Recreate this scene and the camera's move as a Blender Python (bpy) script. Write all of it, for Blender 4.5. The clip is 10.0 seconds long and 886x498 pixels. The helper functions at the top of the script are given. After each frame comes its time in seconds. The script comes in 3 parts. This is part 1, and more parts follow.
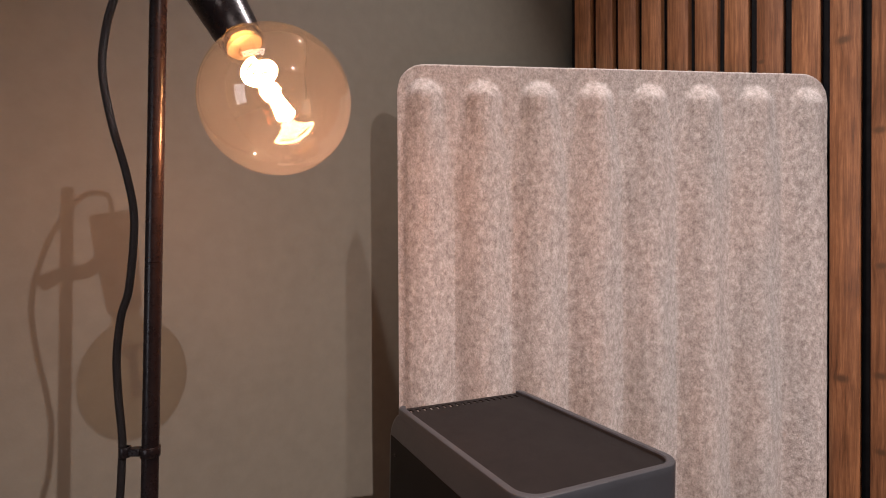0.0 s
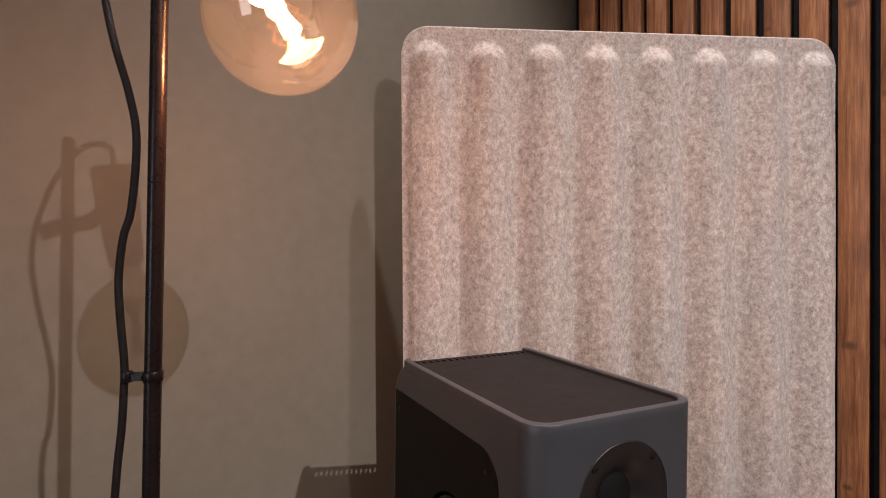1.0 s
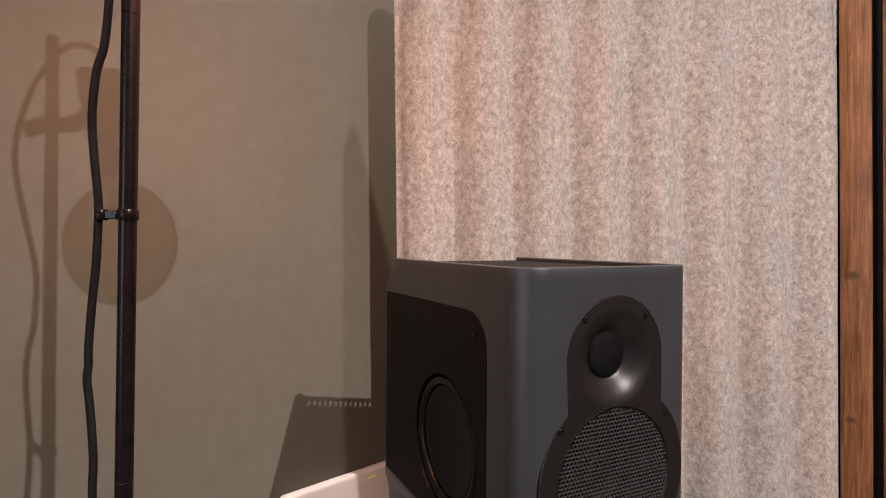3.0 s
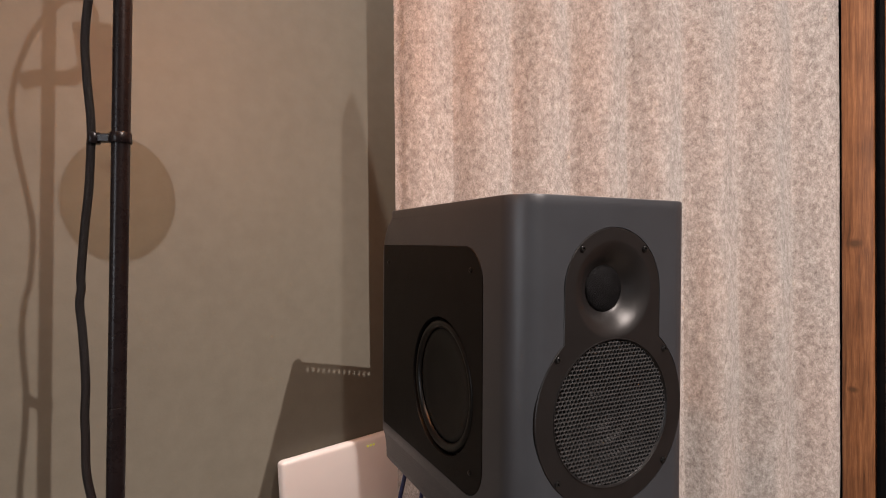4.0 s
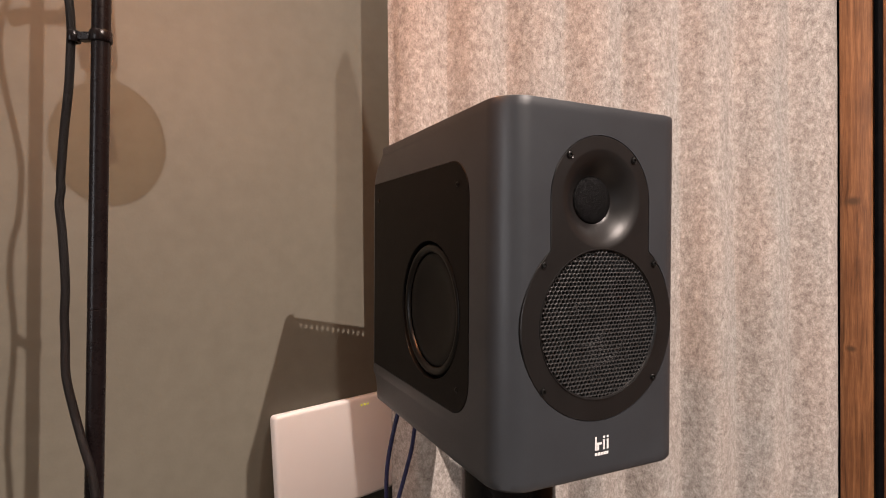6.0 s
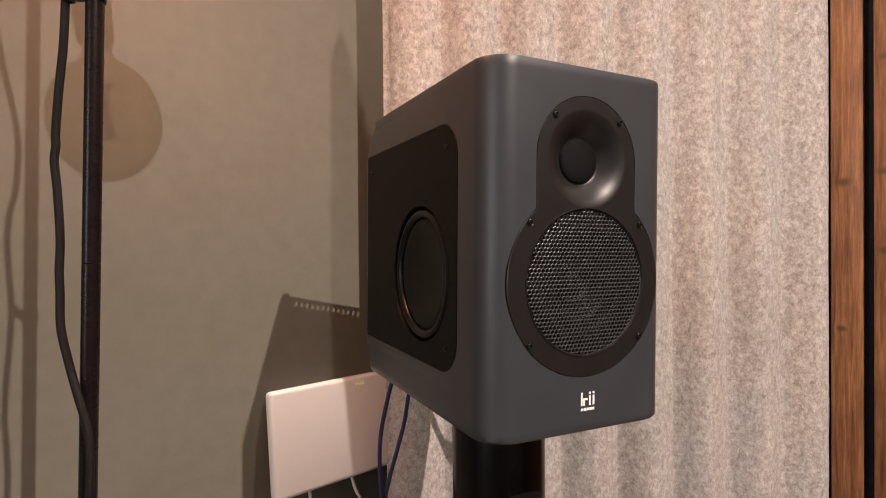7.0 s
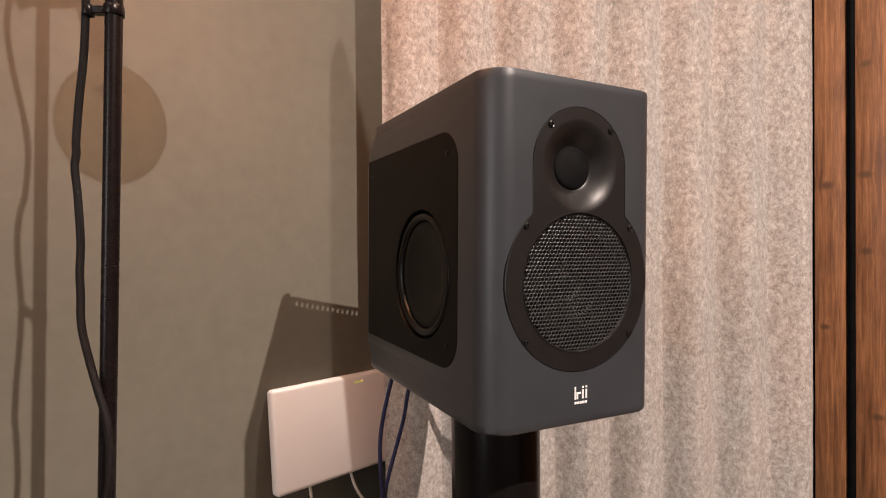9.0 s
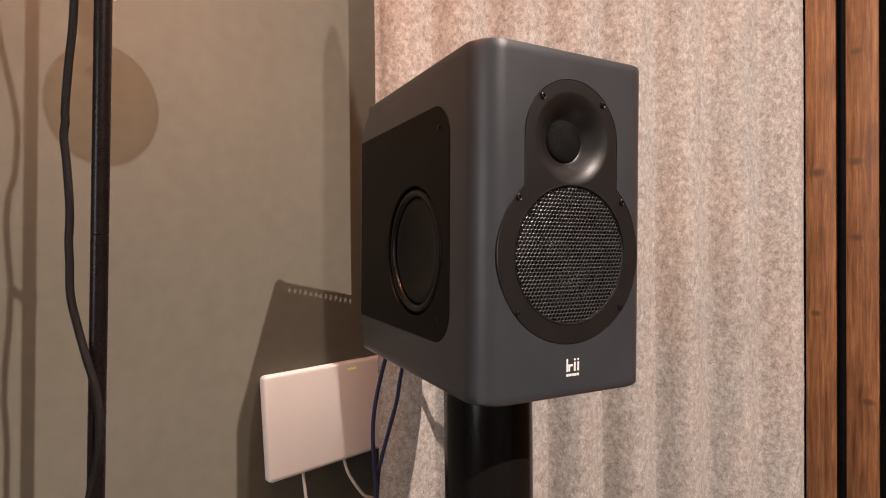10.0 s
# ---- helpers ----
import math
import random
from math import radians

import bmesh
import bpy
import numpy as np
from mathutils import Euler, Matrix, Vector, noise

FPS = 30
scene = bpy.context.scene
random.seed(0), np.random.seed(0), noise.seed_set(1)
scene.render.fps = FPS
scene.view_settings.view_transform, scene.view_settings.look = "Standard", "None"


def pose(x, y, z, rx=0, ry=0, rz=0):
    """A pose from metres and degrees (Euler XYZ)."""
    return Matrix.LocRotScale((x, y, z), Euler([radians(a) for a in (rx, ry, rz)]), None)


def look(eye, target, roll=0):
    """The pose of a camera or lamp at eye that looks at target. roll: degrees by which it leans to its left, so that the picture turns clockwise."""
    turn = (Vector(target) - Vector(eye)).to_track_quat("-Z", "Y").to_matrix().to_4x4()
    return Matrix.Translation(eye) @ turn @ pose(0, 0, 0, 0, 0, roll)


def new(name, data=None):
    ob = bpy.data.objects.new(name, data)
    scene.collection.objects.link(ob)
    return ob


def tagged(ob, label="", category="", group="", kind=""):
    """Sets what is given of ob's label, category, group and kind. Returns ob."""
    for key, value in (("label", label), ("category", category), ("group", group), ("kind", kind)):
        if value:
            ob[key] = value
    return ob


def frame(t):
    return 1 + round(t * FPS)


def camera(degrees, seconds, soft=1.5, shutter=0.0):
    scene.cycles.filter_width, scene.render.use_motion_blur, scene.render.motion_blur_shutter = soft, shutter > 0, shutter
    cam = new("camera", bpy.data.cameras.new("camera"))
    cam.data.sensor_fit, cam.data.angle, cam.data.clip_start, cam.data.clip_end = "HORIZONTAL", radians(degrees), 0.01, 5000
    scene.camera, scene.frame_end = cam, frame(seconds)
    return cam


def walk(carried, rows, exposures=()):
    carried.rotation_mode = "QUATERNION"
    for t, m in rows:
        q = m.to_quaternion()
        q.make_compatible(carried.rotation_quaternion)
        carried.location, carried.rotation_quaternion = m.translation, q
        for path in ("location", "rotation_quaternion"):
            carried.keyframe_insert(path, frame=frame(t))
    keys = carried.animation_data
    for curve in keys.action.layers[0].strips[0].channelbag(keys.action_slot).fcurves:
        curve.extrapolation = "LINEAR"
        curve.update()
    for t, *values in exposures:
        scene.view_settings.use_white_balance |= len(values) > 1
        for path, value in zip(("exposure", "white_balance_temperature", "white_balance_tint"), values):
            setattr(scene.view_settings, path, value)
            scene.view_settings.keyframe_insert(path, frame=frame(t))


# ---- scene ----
cam = camera(79.2, 10.0, 1.0)
PATH = [
    (0, (-0.018, 0.077, 1.516), (0.008, 2.077, 1.495), -0.3),
    (0.5, (-0.02, 0.079, 1.484), (0.005, 2.079, 1.463), -0.3),
    (1, (-0.025, 0.086, 1.454), (-0.001, 2.085, 1.434), -0.3),
    (1.5, (-0.023, 0.091, 1.422), (-0.001, 2.091, 1.401), -0.4),
    (2, (-0.015, 0.096, 1.392), (0.003, 2.096, 1.374), -0.4),
    (2.5, (-0.013, 0.098, 1.361), (0.003, 2.098, 1.344), -0.5),
    (4, (-0.007, 0.102, 1.271), (-0.001, 2.102, 1.255), -0.5),
    (4.5, (-0.005, 0.112, 1.253), (-0.003, 2.112, 1.238), -0.5),
    (5, (0.001, 0.112, 1.235), (0.001, 2.112, 1.219), -0.5),
    (5.5, (0.003, 0.11, 1.218), (0.002, 2.11, 1.203), -0.5),
    (7, (0.014, 0.099, 1.164), (0.015, 2.099, 1.147), -0.5),
    (7.5, (0.017, 0.091, 1.161), (0.021, 2.091, 1.143), -0.5),
    (8, (0.017, 0.079, 1.158), (0.025, 2.079, 1.139), -0.5),
    (8.5, (0.014, 0.074, 1.17), (0.032, 2.074, 1.151), -0.5),
    (9, (0.007, 0.075, 1.166), (0.034, 2.075, 1.149), -0.5),
    (9.5, (0.008, 0.076, 1.157), (0.042, 2.076, 1.14), -0.5),
    (10, (0.009, 0.075, 1.142), (0.056, 2.075, 1.125), -0.5),
]
walk(cam, [(t, look(eye, target, roll)) for t, eye, target, roll in PATH], [(0, -0.50, 6200, 15), (1, -0.46, 6200, 14), (2.5, -0.30, 6250, 12), (4.5, -0.10, 6430, 10), (7, 0.0, 6700, 11), (10, 0.0, 6760, 12)])


# ---- light ----
world = bpy.data.worlds.new("world")
scene.world = world
world.use_nodes = True
world.node_tree.nodes["Background"].inputs[0].default_value = (0.5, 0.55, 0.6, 1)
world.node_tree.nodes["Background"].inputs[1].default_value = 0.02


def lamp(name, kind, eye, target, watts, colour, size, cone=100, blend=0.5):
    data = bpy.data.lights.new(name, kind)
    data.energy, data.color = watts, colour
    if kind == "SPOT":
        data.shadow_soft_size, data.spot_size, data.spot_blend = size, radians(cone), blend
    elif kind == "AREA":
        data.shape, data.size, data.size_y = "RECTANGLE", size[0], size[1]
    else:
        data.shadow_soft_size = size
    ob = new(name, data)
    ob.matrix_world = look(eye, target)
    return ob


# Unseen window lamp, added for the soft cool highlight on the cabinet's corner.
ADDED_WINDOW = pose(-0.2993, 0.9236, 0, 0, 0, 41.64) @ Vector((-3.03, -1.15, 1.45))
BULB = Vector((-0.1436, 0.503, 1.6292))
lamp("ceiling_spot", "SPOT", (1.80, -1.58, 3.64), (0.28, 0.93, 0.22), 1010, (1.0, 0.845, 0.765), 0.016, 50, 0.95)
lamp("ceiling_downlight", "SPOT", (0.38, 0.80, 3.20), (0.12, 0.80, 0), 200, (1.0, 0.88, 0.81), 0.02, 62, 0.7)
lamp("added_window_light", "AREA", ADDED_WINDOW, ADDED_WINDOW + Vector((0.7474, 0.6644, 0)), 22, (0.90, 0.94, 1.0), (0.86, 1.30))
# Added fill from the upper left; no fixture is built for it.
lamp("unseen_ceiling_fill", "AREA", (-0.9, -0.9, 3.70), (-0.9, -0.9, 0), 27, (1.0, 0.82, 0.72), (1.2, 0.6))
lamp("bulb_lamp", "POINT", BULB + Vector((0.008, -0.005, -0.012)), (0, 0, 0), 13.5, (1.0, 0.38, 0.175), 0.012)


# ---- materials ----
def material(name, colour, rough=0.5, metal=0.0, specular=0.5):
    mat = bpy.data.materials.new(name)
    mat.use_nodes = True
    shader = mat.node_tree.nodes["Principled BSDF"]
    shader.inputs["Base Color"].default_value = (*colour, 1)
    shader.inputs["Roughness"].default_value = rough
    shader.inputs["Metallic"].default_value = metal
    shader.inputs["Specular IOR Level"].default_value = specular
    return mat, mat.node_tree, shader


def node(tree, kind, links=(), **values):
    made = tree.nodes.new(kind)
    for key, value in values.items():
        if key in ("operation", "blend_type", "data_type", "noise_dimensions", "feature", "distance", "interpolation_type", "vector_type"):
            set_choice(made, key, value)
        else:
            made.inputs[key.replace("_", " ")].default_value = value
    for socket, source in links:
        tree.links.new(source, made.inputs[socket])
    return made


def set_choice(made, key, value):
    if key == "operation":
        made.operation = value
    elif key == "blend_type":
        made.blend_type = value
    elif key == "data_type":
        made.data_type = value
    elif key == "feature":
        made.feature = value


def ramp(tree, source, stops):
    made = tree.nodes.new("ShaderNodeValToRGB")
    made.color_ramp.elements[0].position, made.color_ramp.elements[0].color = stops[0][0], (*stops[0][1], 1)
    made.color_ramp.elements[1].position, made.color_ramp.elements[1].color = stops[-1][0], (*stops[-1][1], 1)
    for place, colour in stops[1:-1]:
        made.color_ramp.elements.new(place).color = (*colour, 1)
    tree.links.new(source, made.inputs[0])
    return made


def coords(tree, scale, kind="Object"):
    made = tree.nodes.new("ShaderNodeTexCoord")
    mapping = tree.nodes.new("ShaderNodeMapping")
    mapping.inputs["Scale"].default_value = scale
    tree.links.new(made.outputs[kind], mapping.inputs["Vector"])
    return mapping.outputs[0]


def noise_of(tree, vector, scale, detail=4, rough=0.55, distortion=0.0):
    made = node(tree, "ShaderNodeTexNoise", [("Vector", vector)], Scale=scale, Detail=detail, Roughness=rough, Distortion=distortion)
    return made.outputs["Fac"]


def bump(tree, shader, height, strength, distance):
    made = node(tree, "ShaderNodeBump", [("Height", height)], Strength=strength, Distance=distance)
    tree.links.new(made.outputs[0], shader.inputs["Normal"])


def worn(name, dark, light, rough, scale=30.0, grain=600.0, relief=0.1, metal=0.0, specular=0.5, rough_span=0.12):
    """Paint, plastic or metal with soft blotches, fine grain and uneven gloss."""
    mat, tree, shader = material(name, light, rough, metal, specular)
    at = coords(tree, (1, 1, 1))
    blotch = noise_of(tree, at, scale, 5, 0.6)
    tree.links.new(ramp(tree, blotch, [(0.3, dark), (0.7, light)]).outputs[0], shader.inputs["Base Color"])
    gloss = node(tree, "ShaderNodeMapRange", [("Value", noise_of(tree, at, scale * 2.3, 6, 0.7))])
    gloss.inputs["To Min"].default_value, gloss.inputs["To Max"].default_value = rough - rough_span, rough + rough_span
    tree.links.new(gloss.outputs[0], shader.inputs["Roughness"])
    bump(tree, shader, noise_of(tree, at, grain, 2), relief, 0.001)
    return mat


def felt_material():
    mat, tree, shader = material("felt", (0.5, 0.45, 0.4), 1.0, 0, 0.1)
    at = coords(tree, (1, 1, 1))
    wisps = noise_of(tree, coords(tree, (1, 1, 0.8)), 105, 8, 0.80, 0.15)
    fibre = noise_of(tree, coords(tree, (1, 1, 0.6)), 420, 5, 0.80, 0.8)
    clouds = noise_of(tree, coords(tree, (1, 1, 0.22)), 16, 3, 0.6)
    base = ramp(tree, wisps, [(0.34, (0.200, 0.178, 0.166)), (0.5, (0.330, 0.309, 0.291)), (0.66, (0.480, 0.458, 0.440))])
    speck = ramp(tree, fibre, [(0.28, (0.30, 0.28, 0.27)), (0.48, (0.95, 0.95, 0.95)), (0.72, (1.55, 1.55, 1.54))])
    tint = ramp(tree, clouds, [(0.32, (0.92, 0.93, 0.93)), (0.68, (1.01, 0.95, 0.92))])
    first = node(tree, "ShaderNodeMixRGB", [("Color1", base.outputs[0]), ("Color2", speck.outputs[0])], blend_type="MULTIPLY", Fac=0.7)
    second = node(tree, "ShaderNodeMixRGB", [("Color1", first.outputs[0]), ("Color2", tint.outputs[0])], blend_type="MULTIPLY", Fac=1.0)
    tree.links.new(second.outputs[0], shader.inputs["Base Color"])
    shader.inputs["Sheen Weight"].default_value = 0.15
    bump(tree, shader, node(tree, "ShaderNodeMath", [(0, fibre), (1, wisps)], operation="ADD").outputs[0], 0.42, 0.002)
    return mat


KNOTS = [(-0.003, 1.267, 1.0), (-0.006, 1.010, 0.7), (0.054, 1.473, 0.8), (0.053, 1.281, 0.9), (0.054, 1.148, 0.8), (0.070, 0.862, 0.8), (-0.001, 1.879, 1.0), (-0.135, 1.873, 0.6), (0.050, 1.709, 0.9)]


def wood_material():
    """Dark-stained softwood; the grain runs up the slats, with knots on the ones beside the felt."""
    mat, tree, shader = material("stained_wood", (0.2, 0.1, 0.05), 0.45)
    place = tree.nodes.new("ShaderNodeNewGeometry").outputs["Position"]
    chance = tree.nodes.new("ShaderNodeObjectInfo").outputs["Random"]
    spin = node(tree, "ShaderNodeMapping", [("Vector", place)])
    spin.vector_type = "TEXTURE"
    spin.inputs["Location"].default_value = (SLAT_AT[0], SLAT_AT[1], 0)
    spin.inputs["Rotation"].default_value = (0, 0, radians(SLAT_TURN))
    flat = node(tree, "ShaderNodeSeparateXYZ", [(0, spin.outputs[0])])
    shift = node(tree, "ShaderNodeMath", [(0, chance)], operation="MULTIPLY")
    shift.inputs[1].default_value = 37.0
    pull, halo = None, None
    for along, up, size in KNOTS:
        a = node(tree, "ShaderNodeMath", [(0, flat.outputs[0])], operation="SUBTRACT")
        a.inputs[1].default_value = along
        b = node(tree, "ShaderNodeMath", [(0, flat.outputs[2])], operation="SUBTRACT")
        b.inputs[1].default_value = up
        b2 = node(tree, "ShaderNodeMath", [(0, b.outputs[0])], operation="MULTIPLY")
        b2.inputs[1].default_value = 1.5
        joined = node(tree, "ShaderNodeCombineXYZ", [(0, a.outputs[0]), (1, b2.outputs[0])])
        far = node(tree, "ShaderNodeVectorMath", [(0, joined.outputs[0])], operation="LENGTH")
        near = node(tree, "ShaderNodeMapRange", [("Value", far.outputs["Value"])])
        near.inputs["From Min"].default_value, near.inputs["From Max"].default_value = 0.005 * size, 0.015 * size
        near.inputs["To Min"].default_value, near.inputs["To Max"].default_value = 1.0, 0.0
        wide = node(tree, "ShaderNodeMapRange", [("Value", far.outputs["Value"])])
        wide.inputs["From Min"].default_value, wide.inputs["From Max"].default_value = 0.0, 0.035 * size
        wide.inputs["To Min"].default_value, wide.inputs["To Max"].default_value = 1.0, 0.0
        if pull is None:
            pull, halo = near.outputs[0], wide.outputs[0]
        else:
            pull = node(tree, "ShaderNodeMath", [(0, pull), (1, near.outputs[0])], operation="MAXIMUM").outputs[0]
            halo = node(tree, "ShaderNodeMath", [(0, halo), (1, wide.outputs[0])], operation="MAXIMUM").outputs[0]
    bend = node(tree, "ShaderNodeMath", [(0, halo)], operation="MULTIPLY")
    bend.inputs[1].default_value = 0.0025
    across = node(tree, "ShaderNodeMath", [(0, flat.outputs[0]), (1, bend.outputs[0])], operation="ADD")
    up = node(tree, "ShaderNodeMath", [(0, flat.outputs[2])], operation="MULTIPLY")
    up.inputs[1].default_value = 0.045
    up2 = node(tree, "ShaderNodeMath", [(0, up.outputs[0]), (1, shift.outputs[0])], operation="ADD")
    vec = node(tree, "ShaderNodeCombineXYZ", [(0, across.outputs[0]), (1, flat.outputs[1]), (2, up2.outputs[0])]).outputs[0]
    rings = noise_of(tree, vec, 170, 4, 0.65, 0.3)
    fine = noise_of(tree, vec, 700, 4, 0.75)
    blot = node(tree, "ShaderNodeCombineXYZ", [(0, across.outputs[0]), (1, flat.outputs[1]), (2, flat.outputs[2])]).outputs[0]
    stain = noise_of(tree, blot, 9, 4, 0.6)
    base = ramp(tree, rings, [(0.28, (0.098, 0.039, 0.015)), (0.50, (0.218, 0.094, 0.038)), (0.74, (0.370, 0.174, 0.075))])
    line = ramp(tree, fine, [(0.3, (0.62, 0.6, 0.58)), (0.6, (1.08, 1.08, 1.08))])
    tone = ramp(tree, stain, [(0.3, (0.72, 0.70, 0.68)), (0.7, (1.2, 1.2, 1.2))])
    one = node(tree, "ShaderNodeMixRGB", [("Color1", base.outputs[0]), ("Color2", line.outputs[0])], blend_type="MULTIPLY", Fac=0.65)
    two = node(tree, "ShaderNodeMixRGB", [("Color1", one.outputs[0]), ("Color2", tone.outputs[0])], blend_type="MULTIPLY", Fac=0.9)
    vary = ramp(tree, chance, [(0.0, (0.82, 0.80, 0.80)), (1.0, (1.15, 1.15, 1.12))])
    three = node(tree, "ShaderNodeMixRGB", [("Color1", two.outputs[0]), ("Color2", vary.outputs[0])], blend_type="MULTIPLY", Fac=1.0)
    dark = node(tree, "ShaderNodeMath", [(0, pull)], operation="MULTIPLY")
    dark.inputs[1].default_value = 0.85
    four = node(tree, "ShaderNodeMixRGB", [("Fac", dark.outputs[0]), ("Color1", three.outputs[0])], Color2=(0.075, 0.036, 0.015, 1))
    tree.links.new(four.outputs[0], shader.inputs["Base Color"])
    gloss = ramp(tree, rings, [(0.3, (0.36, 0.36, 0.36)), (0.7, (0.55, 0.55, 0.55))])
    tree.links.new(gloss.outputs[0], shader.inputs["Roughness"])
    bump(tree, shader, fine, 0.25, 0.0012)
    return mat


def wall_material():
    mat, tree, shader = material("olive_paint", (0.2, 0.19, 0.15), 0.6, 0, 0.35)
    at = coords(tree, (1, 1, 1))
    big = noise_of(tree, at, 2.5, 4, 0.6)
    small = noise_of(tree, at, 40, 4, 0.6)
    base = ramp(tree, big, [(0.3, (0.105, 0.0985, 0.078)), (0.7, (0.122, 0.1150, 0.092))])
    mix = node(tree, "ShaderNodeMixRGB", [("Color1", base.outputs[0]), ("Color2", ramp(tree, small, [(0.3, (0.93, 0.93, 0.93)), (0.7, (1.04, 1.04, 1.04))]).outputs[0])], blend_type="MULTIPLY", Fac=1.0)
    tree.links.new(mix.outputs[0], shader.inputs["Base Color"])
    bump(tree, shader, noise_of(tree, at, 260, 3, 0.6), 0.12, 0.001)
    return mat


def glass_material(name, tint, haze=0.0):
    """Thin tinted glass: clear straight through, glossy towards the rim; haze mixes in a glow."""
    mat = bpy.data.materials.new(name)
    mat.use_nodes = True
    tree = mat.node_tree
    tree.nodes.remove(tree.nodes["Principled BSDF"])
    clear = node(tree, "ShaderNodeBsdfTransparent", Color=(*tint, 1))
    # Translucent share imitates the filament's bloom; bluish to offset the orange lamp.
    glow_haze = node(tree, "ShaderNodeBsdfTranslucent", Color=(0.74, 0.88, 1.0, 1))
    body = node(tree, "ShaderNodeMixShader", [(1, clear.outputs[0]), (2, glow_haze.outputs[0])], Fac=haze)
    gloss = node(tree, "ShaderNodeBsdfGlossy", Color=(1, 0.95, 0.88, 1), Roughness=0.03)
    rim = node(tree, "ShaderNodeLayerWeight", Blend=0.5)
    sharp = node(tree, "ShaderNodeMath", [(0, rim.outputs["Facing"])], operation="POWER")
    sharp.inputs[1].default_value = 5.0
    amount = node(tree, "ShaderNodeMapRange", [("Value", sharp.outputs[0])])
    amount.inputs["To Min"].default_value, amount.inputs["To Max"].default_value = 0.07, 0.7
    mix = node(tree, "ShaderNodeMixShader", [(0, amount.outputs[0]), (1, body.outputs[0]), (2, gloss.outputs[0])])
    tree.links.new(mix.outputs[0], tree.nodes["Material Output"].inputs[0])
    return mat


def glow_material(name, colour, strength):
    mat, tree, shader = material(name, colour, 0.4)
    shader.inputs["Emission Color"].default_value = (*colour, 1)
    shader.inputs["Emission Strength"].default_value = strength
    return mat


WALL_AT, WALL_TURN = (-0.2993, 0.9236), 41.64
SLAT_AT, SLAT_TURN = (0.7186, 1.0350), -48.36
FELT, WOOD, OLIVE = felt_material(), wood_material(), wall_material()
BLACK_FELT = worn("black_backing", (0.006, 0.006, 0.007), (0.012, 0.012, 0.013), 0.95, 40, 900, 0.3, 0, 0.1, 0.03)
CEILING = worn("white_ceiling_paint", (0.70, 0.70, 0.68), (0.78, 0.78, 0.76), 0.8, 3, 300, 0.1)
FLOOR = worn("floor_vinyl", (0.16, 0.12, 0.09), (0.24, 0.19, 0.14), 0.5, 4, 200, 0.1)
GRAPHITE = worn("graphite_paint", (0.029, 0.032, 0.037), (0.035, 0.039, 0.045), 0.38, 25, 1800, 0.12, 0.0, 0.4, 0.05)
TOP_BLACK = worn("black_top_plastic", (0.008, 0.007, 0.007), (0.012, 0.011, 0.011), 0.6, 30, 1500, 0.15, 0, 0.10, 0.06)
BAFFLE = worn("black_baffle_plastic", (0.008, 0.0074, 0.0074), (0.012, 0.011, 0.011), 0.38, 30, 1600, 0.08, 0, 0.36, 0.04)
SIDE_BLACK = worn("black_side_plastic", (0.004, 0.0037, 0.0035), (0.006, 0.0055, 0.005), 0.55, 30, 1500, 0.12, 0, 0.11, 0.06)
RUBBER = worn("black_rubber", (0.002, 0.002, 0.002), (0.0035, 0.0032, 0.003), 0.36, 30, 900, 0.03, 0, 0.26, 0.04)
CONE = worn("black_cone", (0.002, 0.002, 0.002), (0.004, 0.004, 0.004), 0.5, 30, 900, 0.06, 0, 0.2, 0.05)
GRILLE = worn("black_grille_metal", (0.045, 0.045, 0.046), (0.060, 0.060, 0.062), 0.26, 60, 2000, 0.05, 0.3, 0.7, 0.04)
TWEETER = worn("tweeter_fabric", (0.002, 0.002, 0.002), (0.006, 0.006, 0.007), 0.5, 180, 1300, 0.9, 0, 0.10, 0.1)
SCREW = worn("black_screw_steel", (0.02, 0.02, 0.02), (0.04, 0.04, 0.04), 0.3, 90, 900, 0.05, 0.8, 0.5, 0.05)
WHITE_PRINT = worn("white_print", (0.72, 0.72, 0.72), (0.80, 0.80, 0.80), 0.6, 90, 900, 0.05)
STAND_BLACK = worn("black_stand_lacquer", (0.005, 0.0045, 0.0045), (0.007, 0.006, 0.006), 0.2, 6, 900, 0.02, 0, 0.2, 0.03)
BRONZE = worn("dark_bronze_metal", (0.006, 0.0042, 0.0046), (0.010, 0.0072, 0.0075), 0.28, 60, 1600, 0.06, 0.05, 0.22, 0.06)
CORD = worn("dark_woven_cord", (0.003, 0.0021, 0.0021), (0.010, 0.007, 0.0065), 0.5, 900, 2600, 0.7, 0, 0.2, 0.1)
WHITE_PLASTIC = worn("white_case_plastic", (0.80, 0.76, 0.74), (0.84, 0.80, 0.78), 0.35, 8, 900, 0.05, 0, 0.5, 0.05)
WHITE_CORD = worn("white_cord_plastic", (0.62, 0.59, 0.56), (0.70, 0.67, 0.64), 0.5, 60, 900, 0.05)
BLUE_CORD = worn("navy_cord", (0.010, 0.012, 0.055), (0.020, 0.024, 0.10), 0.5, 200, 1800, 0.3)
BRASS = worn("bulb_cap_metal", (0.55, 0.42, 0.25), (0.7, 0.55, 0.35), 0.3, 60, 900, 0.05, 1.0)
AMBER_GLASS = glass_material("smoked_amber_glass", (0.72, 0.66, 0.55), 0.008)
CLEAR_GLASS = glass_material("clear_glass", (0.97, 0.95, 0.9))
FILAMENT = glow_material("glowing_filament", (1.0, 0.62, 0.28), 120)
LENS = glow_material("glowing_lamp_lens", (1.0, 0.86, 0.74), 260)
LED = glow_material("yellow_led", (0.75, 0.85, 0.1), 0.35)


